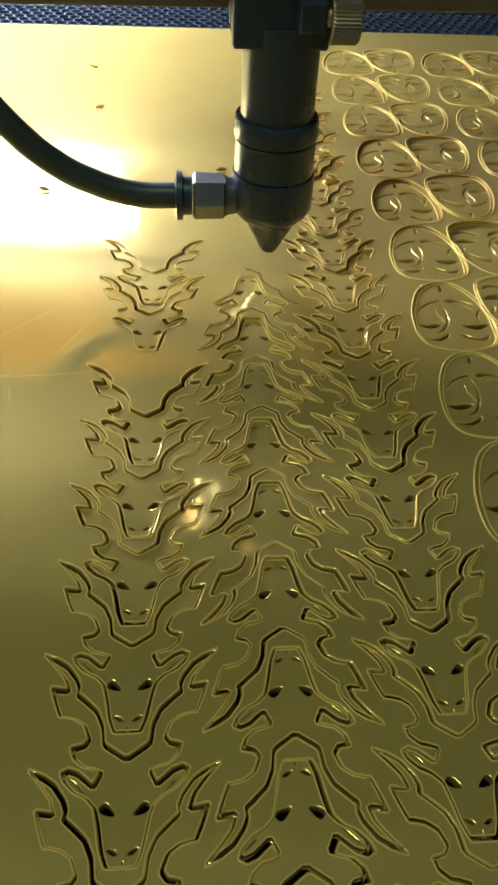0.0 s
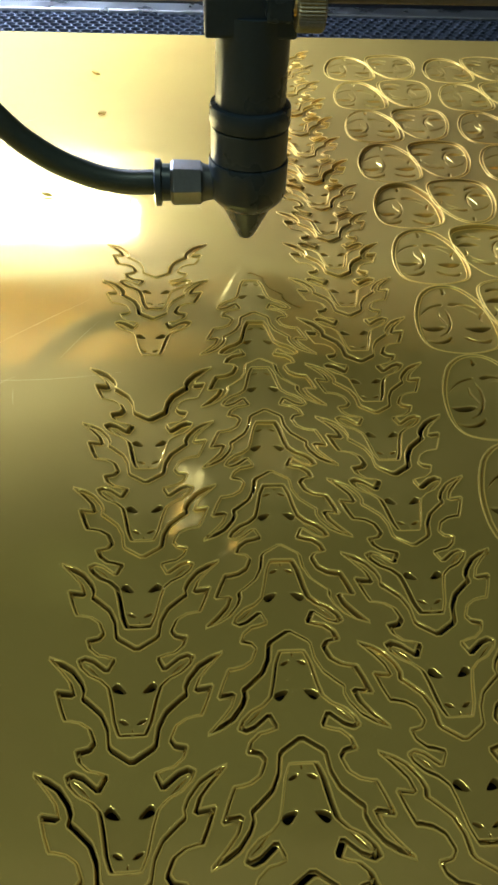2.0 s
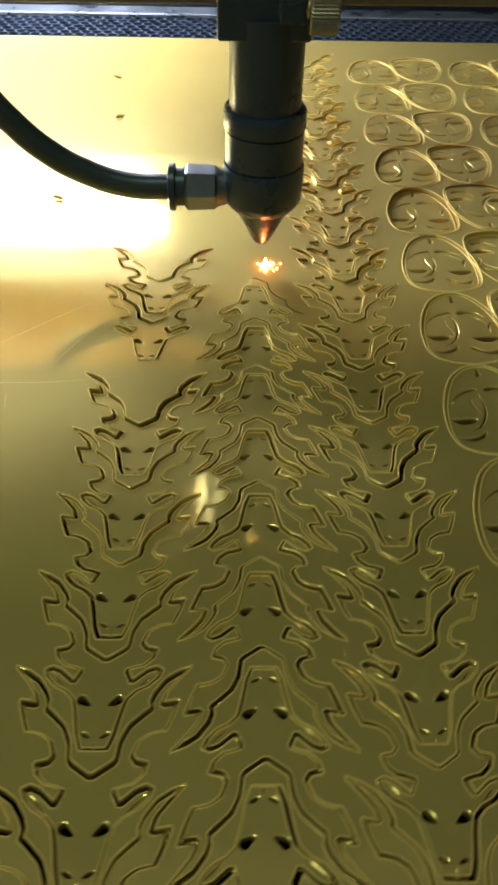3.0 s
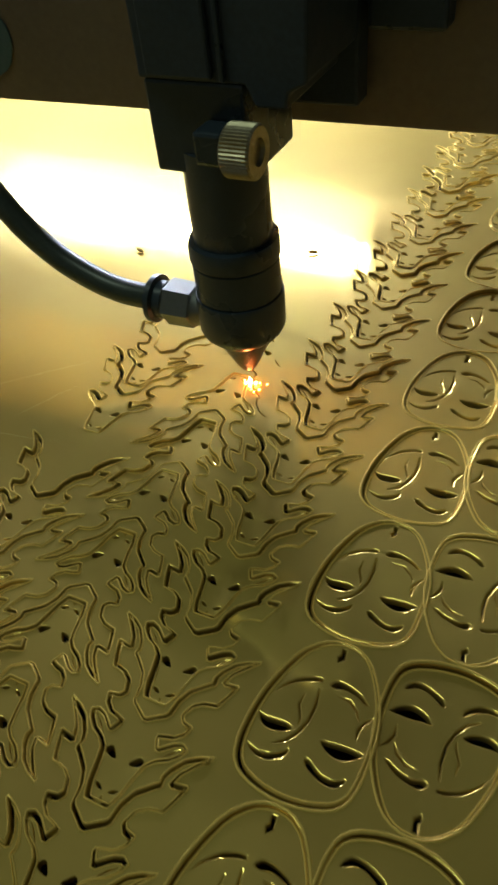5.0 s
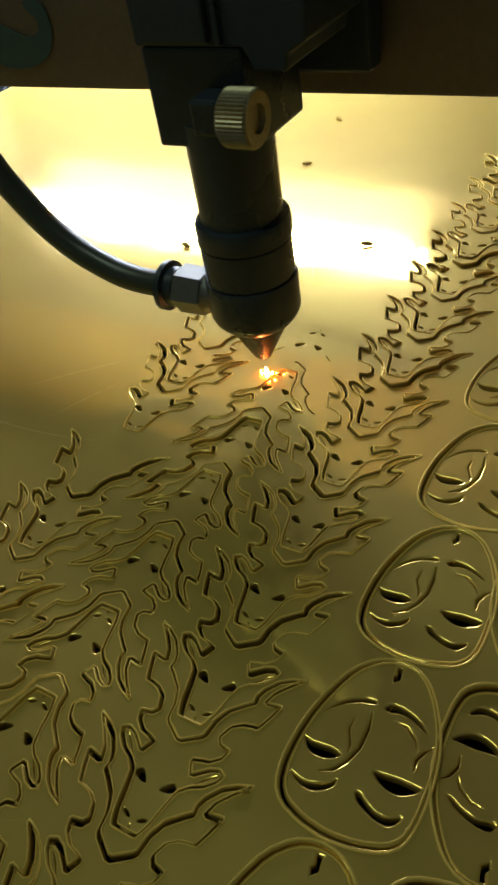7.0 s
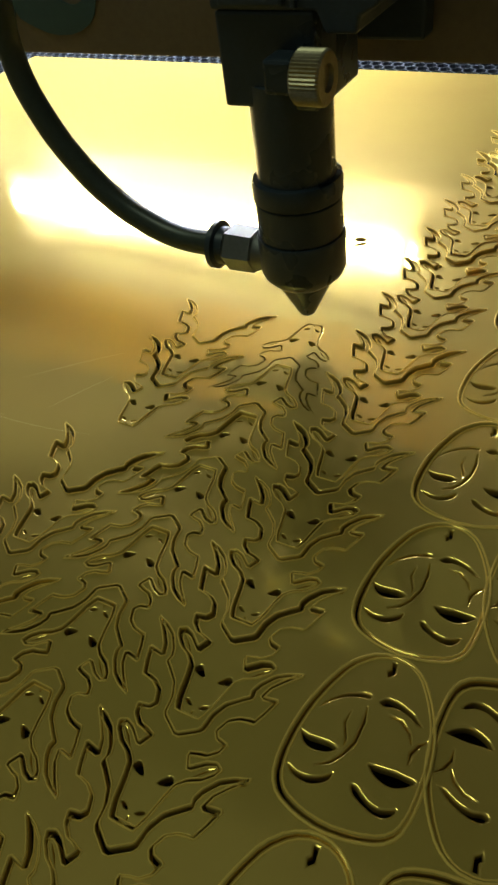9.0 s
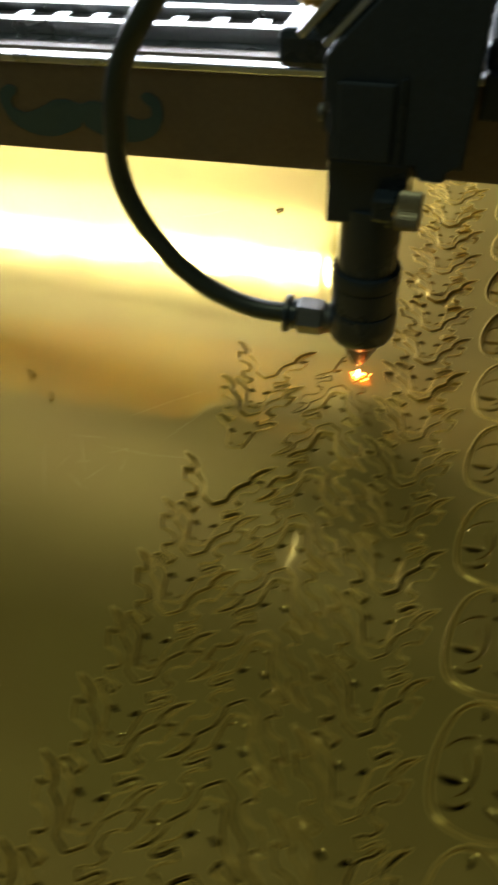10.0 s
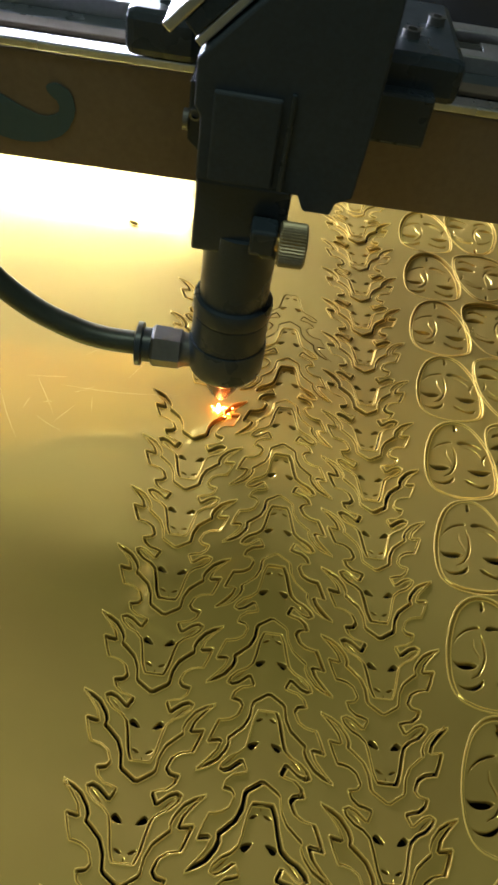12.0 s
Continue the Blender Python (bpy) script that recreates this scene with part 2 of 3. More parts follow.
led = tagged(new("led_bar"), "lit white LED tube on holders along the rear wall", "lamp")
part("tube", turned([(0.006, -0.478), (0.0098, -0.4765), (0.0098, -0.0335), (0.006, -0.032)], 24, pose(0, 0.555, 0.166) @ ALONG_X), LED, led, "glowing white tube", True)
for x in (-0.478, -0.042):
    part("holder", box(x, 0.5440, 0.155, x + 0.008, 0.599, 0.1775, 0.001), ALU, led)

# ---- bed ----
bed = tagged(new("honeycomb_bed"), "steel honeycomb cutting bed in an aluminium frame under the sheet", "bed")
part("rail", box(-0.39, 0.556, -0.030, 0.56, 0.575, -0.002, 0.001), ALU, bed)
part("rail", box(-0.39, -0.20, -0.030, -0.369, 0.555, -0.002, 0.001), ALU, bed)
part("rail", box(0.54, -0.20, -0.030, 0.56, 0.555, -0.002, 0.001), ALU, bed)


def honeycomb(x0, x1, y0, y1, cell=0.0075, z0=-0.022, z1=-0.0035):
    verts, faces = [], []
    r = cell / math.sqrt(3)
    row, y = 0, y0
    while y < y1:
        x = x0 + (cell / 2 if row % 2 else 0)
        while x < x1:
            k = len(verts)
            for i in range(6):
                a = radians(30 + 60 * i)
                for rad, z in ((r * 0.98, z0), (r * 0.98, z1), (r * 0.86, z1), (r * 0.86, z0)):
                    verts.append((x + rad * math.cos(a), y + rad * math.sin(a), z))
            for i in range(6):
                j = (i + 1) % 6
                for s in range(3):
                    faces.append((k + 4 * i + s, k + 4 * j + s, k + 4 * j + s + 1, k + 4 * i + s + 1))
            x += cell
        y += r * 1.5
        row += 1
    me = bpy.data.meshes.new("honeycomb")
    me.from_pydata(verts, [], faces)
    me.materials.append(COMB)
    return me


for area in ((-0.364, 0.535, 0.478, 0.553), (-0.364, -0.315, 0.20, 0.476)):
    ob = new("honeycomb", honeycomb(*area))
    ob.parent = bed
    ob["kind"] = "stuff"
    ob["label"] = "blue-grey steel honeycomb cells"
# plain near-black slab in place of honeycomb, seen through the cuts
part("under_sheet", box(-0.31, -0.2, -0.024, 0.535, 0.475, -0.0215), NEAR_BLACK, bed, "near-black slab beneath the sheet")

# ---- gold sheet and its cut-outs ----
PITCH = 0.02686
KERF = 0.00088
RIM = 0.00030
THICK = 0.003
WIDE_RIM = 0.00050

GOAT_HALF = [
    (0.18, 0.12), (0.20, 0.28), (0.26, 0.41), (0.38, 0.52), (0.43, 0.56), (0.42, 0.62), (0.45, 0.70), (0.54, 0.82), (0.64, 0.885), (0.76, 0.93),
    (0.64, 0.80), (0.56, 0.70), (0.525, 0.60), (0.67, 0.625), (0.62, 0.48), (0.57, 0.36), (0.52, 0.355), (0.44, 0.335), (0.36, 0.28), (0.315, 0.17),
    (0.35, 0.12), (0.45, 0.10), (0.42, 0.01), (0.34, -0.06), (0.27, -0.075), (0.20, -0.10), (0.25, -0.20), (0.37, -0.10),
    (0.45, -0.07), (0.51, -0.10), (0.48, -0.17), (0.40, -0.25), (0.30, -0.30), (0.23, -0.37), (0.20, -0.48), (0.18, -0.58),
    (0.16, -0.68), (0.13, -0.76), (0.11, -0.80),
]
GOAT = smooth_loop([(0, 0)] + GOAT_HALF + [(-x, y) for x, y in GOAT_HALF[::-1]], 1, 0.10)
EYE = smooth_loop([(0.055, -0.415), (0.10, -0.425), (0.17, -0.405), (0.205, -0.37), (0.175, -0.325), (0.135, -0.32)], 1)
NOSTRIL = smooth_loop([(0.025, -0.695), (0.07, -0.70), (0.125, -0.66), (0.10, -0.645), (0.06, -0.66)], 1)
EAR_SLIT = stroke([(0.31, -0.255), (0.37, -0.19), (0.44, -0.13)], 0.016)
MOUTH = stroke([(0.0, -0.735), (0.003, -0.79)], 0.03)


def mirrored(loop):
    return [(-x, y) for x, y in loop]


GOAT_HOLES = [EYE, mirrored(EYE), NOSTRIL, mirrored(NOSTRIL), EAR_SLIT, mirrored(EAR_SLIT), MOUTH]

PUMPKIN = smooth_loop([
    (0.0, 0.01), (-0.16, -0.06), (-0.31, -0.22), (-0.41, -0.46), (-0.48, -0.71), (-0.51, -0.95), (-0.51, -1.19), (-0.47, -1.37), (-0.38, -1.48),
    (-0.20, -1.55), (0.02, -1.58), (0.26, -1.55), (0.46, -1.48), (0.56, -1.38), (0.60, -1.22), (0.61, -1.04), (0.61, -0.84), (0.58, -0.62),
    (0.52, -0.43), (0.43, -0.25), (0.32, -0.09), (0.18, 0.0)], 1)
PUMPKIN_HOLES = [
    smooth_loop([(-0.47, -0.93), (-0.40, -0.965), (-0.30, -0.955), (-0.19, -0.945), (-0.11, -0.97), (-0.17, -1.03), (-0.26, -1.06), (-0.35, -1.06), (-0.42, -1.02)], 1),
    smooth_loop([(-0.45, -1.24), (-0.35, -1.28), (-0.25, -1.275), (-0.14, -1.225), (-0.07, -1.15), (-0.07, -1.22), (-0.12, -1.28), (-0.21, -1.33), (-0.31, -1.33), (-0.39, -1.30)], 1),
    smooth_loop([(0.14, -0.98), (0.24, -0.975), (0.35, -0.96), (0.45, -0.96), (0.56, -0.965), (0.49, -1.04), (0.40, -1.09), (0.31, -1.09), (0.21, -1.05)], 1),
    smooth_loop([(0.08, -1.19), (0.13, -1.18), (0.19, -1.225), (0.28, -1.27), (0.37, -1.275), (0.49, -1.21), (0.47, -1.28), (0.41, -1.335), (0.31, -1.335), (0.20, -1.295), (0.12, -1.255)], 1),
    [(0.005, -0.05), (0.025, -0.13), (0.0, -0.16), (0.025, -0.23), (0.085, -0.17), (0.07, -0.05)],
    smooth_loop([(-0.42, -0.73), (-0.36, -0.60), (-0.25, -0.49), (-0.12, -0.43), (-0.03, -0.42), (-0.02, -0.465), (-0.11, -0.48), (-0.23, -0.53), (-0.33, -0.61)], 1),
    smooth_loop([(0.03, -0.46), (0.09, -0.39), (0.21, -0.395), (0.35, -0.445), (0.46, -0.53), (0.41, -0.535), (0.31, -0.48), (0.19, -0.455), (0.09, -0.49)], 1),
    stroke([(-0.03, -0.53), (-0.005, -0.68), (-0.01, -0.86), (-0.06, -1.00), (-0.13, -1.10), (-0.24, -1.17)], 0.04),
    stroke([(-0.14, -0.62), (-0.15, -0.74), (-0.09, -0.86), (-0.08, -0.93)], 0.03),
    stroke([(0.16, -0.54), (0.27, -0.545), (0.37, -0.62), (0.41, -0.70)], 0.03),
    stroke([(0.53, -0.62), (0.47, -0.68), (0.43, -0.77), (0.44, -0.87)], 0.04),
]


def scaled(loop):
    return [(PITCH * x, PITCH * y) for x, y in loop]


def placed(loop, x, y, flip):
    s = -1 if flip else 1
    return [(x + s * px, y + s * py) for px, py in loop]


goat_mesh = plate("goat_cutout", [offset_loop(scaled(GOAT), -KERF - RIM)] + [offset_loop(scaled(h), RIM + 0.00010) for h in GOAT_HOLES], THICK, RIM, GOLD)
pumpkin_mesh = plate("pumpkin_cutout", [offset_loop(scaled(PUMPKIN), -KERF - WIDE_RIM)] + [offset_loop(scaled(h), WIDE_RIM * (1.1 if i < 4 else 0.8)) for i, h in enumerate(PUMPKIN_HOLES)], THICK, WIDE_RIM, GOLD)

goats = [(0.0037, 0.0101 + PITCH * k, False) for k in (-4, -3, -2, -1, 0, 1, 2, 3, 4, 6, 7)]
goats += [(0.0408, 0.0132 + PITCH * k, True) for k in range(-3, 7)]
goats += [(0.0777 - 0.00016 * k, 0.0115 + PITCH * k, False) for k in range(-4, 17)]
pumpkins = [(0.1145 + 0.0001 * k + 0.0314 * c, (0.0151 if c % 2 == 0 else -0.0225) + 0.0441 * k, c % 2 == 1) for c in range(5) for k in range(-3, 11) if 0.0441 * k < 0.462]

holes = [placed(offset_loop(scaled(GOAT), RIM + 0.00010), x, y, f) for x, y, f in goats] + [placed(offset_loop(scaled(PUMPKIN), RIM), x, y, f) for x, y, f in pumpkins]
CUT_X, CUT_Y = 0.0408, 0.0132 + PITCH * 7
holes.append(placed(offset_loop(scaled(GOAT), RIM + 0.00010), CUT_X, CUT_Y, True))
sheet_mesh = plate("gold_sheet", [[(-0.33, -0.19), (0.48, -0.19), (0.48, 0.494), (-0.33, 0.494)]] + holes, THICK, RIM, GOLD)
sheet = tagged(new("gold_sheet", sheet_mesh), "gold mirror sheet lying on the honeycomb bed, cut through in rows", "sheet")

rnd = random.Random(7)


def melted_lip(outline, near, far):
    """A low frosted ridge beside a cut, between two offsets of its outline."""
    a, b = (near, far) if abs(near) < abs(far) else (far, near)
    rings = [offset_loop(outline, a + (b - a) * k) for k in (0, 0.2, 0.5, 0.8, 1)]
    heights = (-0.00008, 0.00020, 0.00030, 0.00018, -0.00006)
    n = len(rings[0])
    verts = [(x, y, z) for ring, z in zip(rings, heights) for x, y in ring]
    faces = [(i * n + j, (i + 1) * n + j, (i + 1) * n + (j + 1) % n, i * n + (j + 1) % n) for i in range(4) for j in range(n)]
    if b > a:
        faces = [f[::-1] for f in faces]
    faces = [f[::-1] for f in faces]
    me = bpy.data.meshes.new("melted_lip")
    me.from_pydata(verts, [], faces)
    me.polygons.foreach_set("use_smooth", [True] * len(me.polygons))
    me.materials.append(FROST)
    return me


pumpkin_lip = melted_lip(scaled(PUMPKIN), -KERF - WIDE_RIM + 0.0001, -KERF - WIDE_RIM - 0.0010)
pumpkin_rim_lip = melted_lip(scaled(PUMPKIN), 0.00022, 0.0017)
goat_rim_lip = melted_lip(scaled(GOAT), 0.00016, 0.00112)
goat_lip = melted_lip(scaled(GOAT), -KERF - RIM + 0.00010, -KERF - RIM - 0.00070)


def lip(mesh, owner, m):
    ob = new("melted_lip", mesh)
    ob.parent = owner
    ob.matrix_basis = m
    ob["label"] = "frosted ridge along the cut"


for mesh, spots in ((pumpkin_rim_lip, pumpkins), (goat_rim_lip, goats)):
    for x, y, flip in spots:
        lip(mesh, sheet, pose(x, y, 0, 0, 0, 180 if flip else 0))


def scratch(x, y, turn, long, wide):
    bm = bmesh.new()
    n = 6
    bend = rnd.gauss(0, 0.04) * long
    rows = []
    for i in range(n + 1):
        u = i / n - 0.5
        w = wide * (1 - 4 * u * u) / 2 + 0.00001
        v = bend * (1 - 4 * u * u)
        rows.append((bm.verts.new((u * long, v - w, 0.00004)), bm.verts.new((u * long, v + w, 0.00004))))
    for a, b in zip(rows, rows[1:]):
        bm.faces.new((a[0], b[0], b[1], a[1]))
    ob = part("scratch", bm, SCRATCH, sheet, "fine pale scratch")
    ob.matrix_basis = pose(x, y, 0, 0, 0, turn)


for x, y, turn, long in (
    (-0.060, 0.130, 120, 0.022), (-0.072, 0.118, 118, 0.030), (-0.050, 0.121, 60, 0.012), (-0.045, 0.136, 35, 0.010), (-0.030, 0.139, 4, 0.050),
    (-0.062, 0.141, 8, 0.018), (-0.055, 0.115, 150, 0.014), (-0.040, 0.128, 100, 0.008), (-0.085, 0.098, 170, 0.020), (-0.035, 0.170, 42, 0.040),
    (-0.022, 0.158, 62, 0.026), (-0.050, 0.300, 70, 0.020), (-0.075, 0.345, 30, 0.030), (-0.058, 0.126, 20, 0.006), (-0.066, 0.124, 80, 0.007), (0.020, 0.260, 110, 0.016)):
    scratch(x, y, turn, long, 0.00008)


def lay(mesh, name, label, category, group, spots, turn):
    for x, y, flip in spots:
        ob = tagged(new(name, mesh), label, category, group)
        tip = [rnd.gauss(0, 0.75), rnd.gauss(0, 0.75)]
        slip = [max(-0.00070, min(0.00070, rnd.gauss(0, 0.00045))) for _ in range(2)]
        ob.matrix_basis = pose(x + slip[0], y + slip[1], -abs(rnd.gauss(0, 0.00050)), *tip, (180 if flip else 0) + rnd.gauss(0, turn))
        lip(pumpkin_lip if mesh == pumpkin_mesh else goat_lip, ob, pose(0, 0, 0))


lay(goat_mesh, "goat_cutout", "gold mirror goat head with horns, cut loose in the sheet", "cut-out", "goat head cut-outs", goats, 0.25)
lay(pumpkin_mesh, "pumpkin_cutout", "gold mirror pumpkin face, cut loose in the sheet", "cut-out", "pumpkin cut-outs", pumpkins, 0.2)


# the goat head cut in the course of the clip: its kerf and slugs fall out through the bed
fresh = tagged(new("goat_cutout", goat_mesh), "gold mirror goat head being cut loose under the nozzle", "cut-out", "goat head cut-outs")
fresh.matrix_basis = pose(CUT_X, CUT_Y, 0, 0, 0, 180)
kerf_mesh = plate("kerf_strip", [offset_loop(scaled(GOAT), RIM + 0.00008), offset_loop(scaled(GOAT), -KERF - RIM + 0.00002)], 0.0024, 0.00003, GOLD)
kerf_strip = tagged(new("kerf_strip", kerf_mesh), "thin gold strip burnt out along the cut line", "offcut")
slugs = tagged(new("slug"), "small gold slugs burnt out of eyes and nostrils", "offcut")
for hole in GOAT_HOLES:
    ob = new("slug_piece", plate("slug_piece", [offset_loop(scaled(hole), RIM + 0.00008)], 0.0024, 0.00003, GOLD))
    ob.parent = slugs


def chip(x, y, turn, long=0.0046):
    loop = [(-long / 2, 0), (-long / 4, 0.0008), (long / 4, 0.0009), (long / 2, 0.0002), (long / 4, -0.0004), (-long / 4, -0.0005)]
    me = plate("offcut_chip", [loop], 0.0012, 0.0002, GOLD)
    tagged(new("offcut_chip", me), "tiny curved gold offcut lying loose on the sheet", "offcut", "loose offcuts").matrix_basis = pose(x, y, 0.0016, 24, 8, turn)


for spot in ((0.0337, 0.2851, 20), (-0.0466, 0.2640, -20), (-0.0377, 0.4176, -30), (-0.0291, 0.3574, 40), (-0.1082, 0.1742, -30, 0.0062), (-0.0910, 0.1608, -60, 0.0055)):
    chip(*spot)

# ---- gantry beam ----
gantry = tagged(new("gantry_beam"), "dark aluminium gantry beam with bright rails and a toothed belt", "gantry")
part("front_face", box(-0.48, 0.035, 0.0830, 0.60, 0.040, 0.1215, 0.0006), BEAM, gantry, "brown-black anodised front face")
part("core", box(-0.48, 0.0405, 0.0835, 0.60, 0.117, 0.1160, 0.0005), BEAM, gantry)
part("front_rail", box(-0.48, 0.0340, 0.1220, 0.60, 0.0415, 0.1250, 0.0006), ALU, gantry, "bright front rail edge")
part("slot", box(-0.48, 0.0420, 0.1165, 0.60, 0.0800, 0.1190), BLACK, gantry)
part("inner_rail", box(-0.48, 0.0560, 0.1195, 0.60, 0.0640, 0.1215, 0.0005), BEAM, gantry)
part("middle_rail", box(-0.48, 0.0805, 0.1165, 0.60, 0.0875, 0.1250, 0.0006), ALU, gantry, "bright middle rail edge")
part("belt", box(-0.48, 0.0900, 0.1165, 0.60, 0.1020, 0.1225, 0.0004), BELT, gantry)
tooth = box(-0.004, 0.0905, 0.1227, 0.004, 0.1015, 0.1234, 0.0002)
first = part("belt_mark", tooth, ALU, gantry, "pale worn patch on the belt")
for i in range(-20, 26):
    ob = new("belt_mark", first.data)
    ob.parent = gantry
    ob.location.x = 0.0205 * i if i else 0.0205 * 26
part("rear_rail", box(-0.48, 0.1080, 0.1165, 0.60, 0.1160, 0.1250, 0.0006), ALU, gantry, "bright rear rail edge")
MOUSTACHE = smooth_loop([
    (0.0, 0.0045), (0.005, 0.0065), (0.011, 0.006), (0.018, 0.002), (0.025, -0.001), (0.030, 0.001), (0.0305, 0.005), (0.027, 0.008),
    (0.0265, 0.0105), (0.030, 0.0118), (0.0345, 0.009), (0.0355, 0.002), (0.032, -0.006), (0.024, -0.0105), (0.014, -0.011), (0.005, -0.0075), (0.0, -0.0045)], 1)
print_bm = prism([(-0.090 + s * 1.12 * x, 0.1005 + z) for s, half in ((1, MOUSTACHE), (-1, MOUSTACHE[::-1])) for x, z in half], 0.0344, 0.0348)
part("moustache_print", print_bm, TEAL, gantry, "faded teal moustache-shaped mark")

cable_mesh = tube([(-0.42, 0.140, 0.060), (-0.30, 0.140, 0.0665), (-0.16, 0.140, 0.0725), (-0.03, 0.140, 0.0815), (0.06, 0.140, 0.095)], 0.0040)
cable_mesh.materials.append(BELT)
cable = new("cable", cable_mesh)
cable.parent = gantry
cable["label"] = "black cable sagging behind the beam"

# ---- laser head ----
laser = tagged(new("laser_head"), "black laser cutting head with a conical nozzle and air hose", "laser head")
part("cone", turned([(0.0012, 0.0150), (0.0018, 0.0085), (0.0028, 0.0085), (0.0036, 0.0098), (0.0098, 0.0222)]), BLACK, laser, "black conical nozzle tip", True)
part("lower_body", turned([(0.0098, 0.0223), (0.0112, 0.0232), (0.0140, 0.0262), (0.0148, 0.0282), (0.0149, 0.0400), (0.0146, 0.0408)]), BLACK, laser, "", True)
part("upper_body", turned([(0.0138, 0.0409), (0.0142, 0.0414), (0.0142, 0.0528), (0.0138, 0.0532)]), BLACK, laser, "", True)
part("collar", turned([(0.0137, 0.0533), (0.0145, 0.0538), (0.0147, 0.0546), (0.0147, 0.0592), (0.0143, 0.0604), (0.0122, 0.0607)]), BLACK, laser, "", True)
part("lens_tube", turned([(0.0126, 0.0600), (0.0126, 0.0900)]), BLACK, laser, "", True)
part("clamp_block", box(-0.0164, -0.0105, 0.0840, 0.0136, 0.0200, 0.1095, 0.0010), BLACK, laser)
part("clamp_lug", box(0.0025, -0.0205, 0.0915, 0.0110, -0.0110, 0.1005, 0.001), BLACK, laser)


def knurled(r, x0, x1, y, z, teeth=44):
    bm = bmesh.new()
    rings = []
    for x, k, flat in ((x0, 0.9, 1), (x0 + 0.0007, 1, 0), (x1 - 0.0007, 1, 0), (x1, 0.9, 1), (x1, 0.5, 1), (x1 - 0.0012, 0.45, 1)):
        ring = []
        for i in range(teeth * 2):
            a = math.pi * i / teeth
            rr = r * k * (1 if flat else (1.0 if i % 2 else 0.945))
            ring.append(bm.verts.new((x, y + rr * math.cos(a), z + rr * math.sin(a))))
        rings.append(ring)
    n = teeth * 2
    for a, b in zip(rings, rings[1:]):
        for i in range(n):
            bm.faces.new((a[i], a[(i + 1) % n], b[(i + 1) % n], b[i]))
    bm.faces.new(rings[0])
    bm.faces.new(rings[-1])
    return bm


part("knob", knurled(0.0071, 0.0116, 0.0204, -0.0175, 0.0957), KNURL, laser, "knurled brass clamp knob")
part("knob_shaft", turned([(0.0028, 0.0095), (0.0028, 0.0130)], 24, pose(0, -0.0175, 0.0957) @ ALONG_X), BRASS, laser)

BODY = [(-0.0165, 0.1100), (0.0150, 0.1098), (0.0175, 0.1045), (0.0262, 0.1045), (0.0270, 0.1085), (0.0318, 0.1110), (0.0330, 0.1350), (0.0330, 0.1940), (0.0290, 0.1940), (-0.0185, 0.1450), (-0.0185, 0.1320), (-0.0165, 0.1290)]
part("mirror_housing", prism(BODY, -0.012, 0.024, 0.0008), BLACK_MATT, laser)
part("side_flange", prism([(-0.0212, 0.1150), (-0.0168, 0.1110), (-0.0168, 0.1330), (-0.0212, 0.1330)], 0.002, 0.020, 0.0005), BLACK, laser)
part("flange_screw", turned([(0.0019, 0.0), (0.0019, 0.0014), (0.0011, 0.0015), (0.0011, 0.0004)], 20, pose(-0.0190, 0.0021, 0.1235, 90)), NICKEL, laser, "small bright flange screw")
part("housing_rib", box(0.0085, -0.0135, 0.1105, 0.0100, -0.0118, 0.1400, 0.0004), BLACK, laser)
part("housing_cap", box(-0.0130, -0.0140, 0.1110, 0.0065, -0.0118, 0.1380, 0.0008), BLACK_MATT, laser)
part("carriage_plate", box(-0.0190, 0.0243, 0.0925, 0.0320, 0.0335, 0.1500, 0.001), BLACK_MATT, laser)
slant = Matrix.Translation((0.0030, 0.006, 0.1680)) @ Matrix.Rotation(radians(-46.5), 4, "Y")


def slanted(bm):
    bmesh.ops.transform(bm, matrix=slant, verts=bm.verts)
    return bm


part("mirror_plate", slanted(box(-0.030, -0.015, 0.0005, 0.032, 0.015, 0.0030, 0.0004)), ALU, laser, "bright angled mirror plate")
part("mirror_holder", slanted(box(-0.029, -0.0155, 0.0032, 0.031, 0.0155, 0.0082, 0.0006)), BLACK, laser)
part("mirror_back_plate", slanted(box(-0.034, -0.016, 0.0085, 0.032, 0.016, 0.0115, 0.0006)), ALU, laser, "bright angled adjusting plate")
for px, py in ((-0.024, -0.010), (0.022, -0.010), (-0.024, 0.010)):
    screw = part("adjusting_screw", slanted(turned([(0.0022, 0.0046), (0.0022, 0.0140), (0.0042, 0.0141), (0.0042, 0.0230), (0.0036, 0.0236)], 24, pose(px, py, 0))), BRASS, laser, "brass adjusting screw with a spring", True)
    for i in range(6):
        part("spring_coil", slanted(turned([(0.0030, 0.0128 + 0.0018 * i), (0.0042, 0.0132 + 0.0018 * i), (0.0042, 0.0138 + 0.0018 * i), (0.0030, 0.0142 + 0.0018 * i)], 20, pose(px, py, 0.010))), NICKEL, screw)
part("side_screw", turned([(0.0032, -0.0212), (0.0032, -0.0228), (0.0018, -0.0229), (0.0018, -0.0222)], 24, pose(0, 0.004, 0.1205) @ ALONG_X), NICKEL, laser)
part("slider", box(-0.0460, 0.0300, 0.1255, -0.0215, 0.0860, 0.1400, 0.003), BLACK, laser, "black slider block on the rail")
part("slider", box(0.0335, 0.0300, 0.1255, 0.0640, 0.0860, 0.1400, 0.003), BLACK, laser, "black slider block on the rail")
part("belt_guard", box(0.0345, 0.0240, 0.1130, 0.0560, 0.0330, 0.1300, 0.0012), BLACK, laser, "black plastic belt guard")
part("bolt", turned([(0.0030, 0.1398), (0.0030, 0.1425), (0.0017, 0.1426), (0.0017, 0.1410)], 24, pose(0.046, 0.046, 0)), NICKEL, laser)
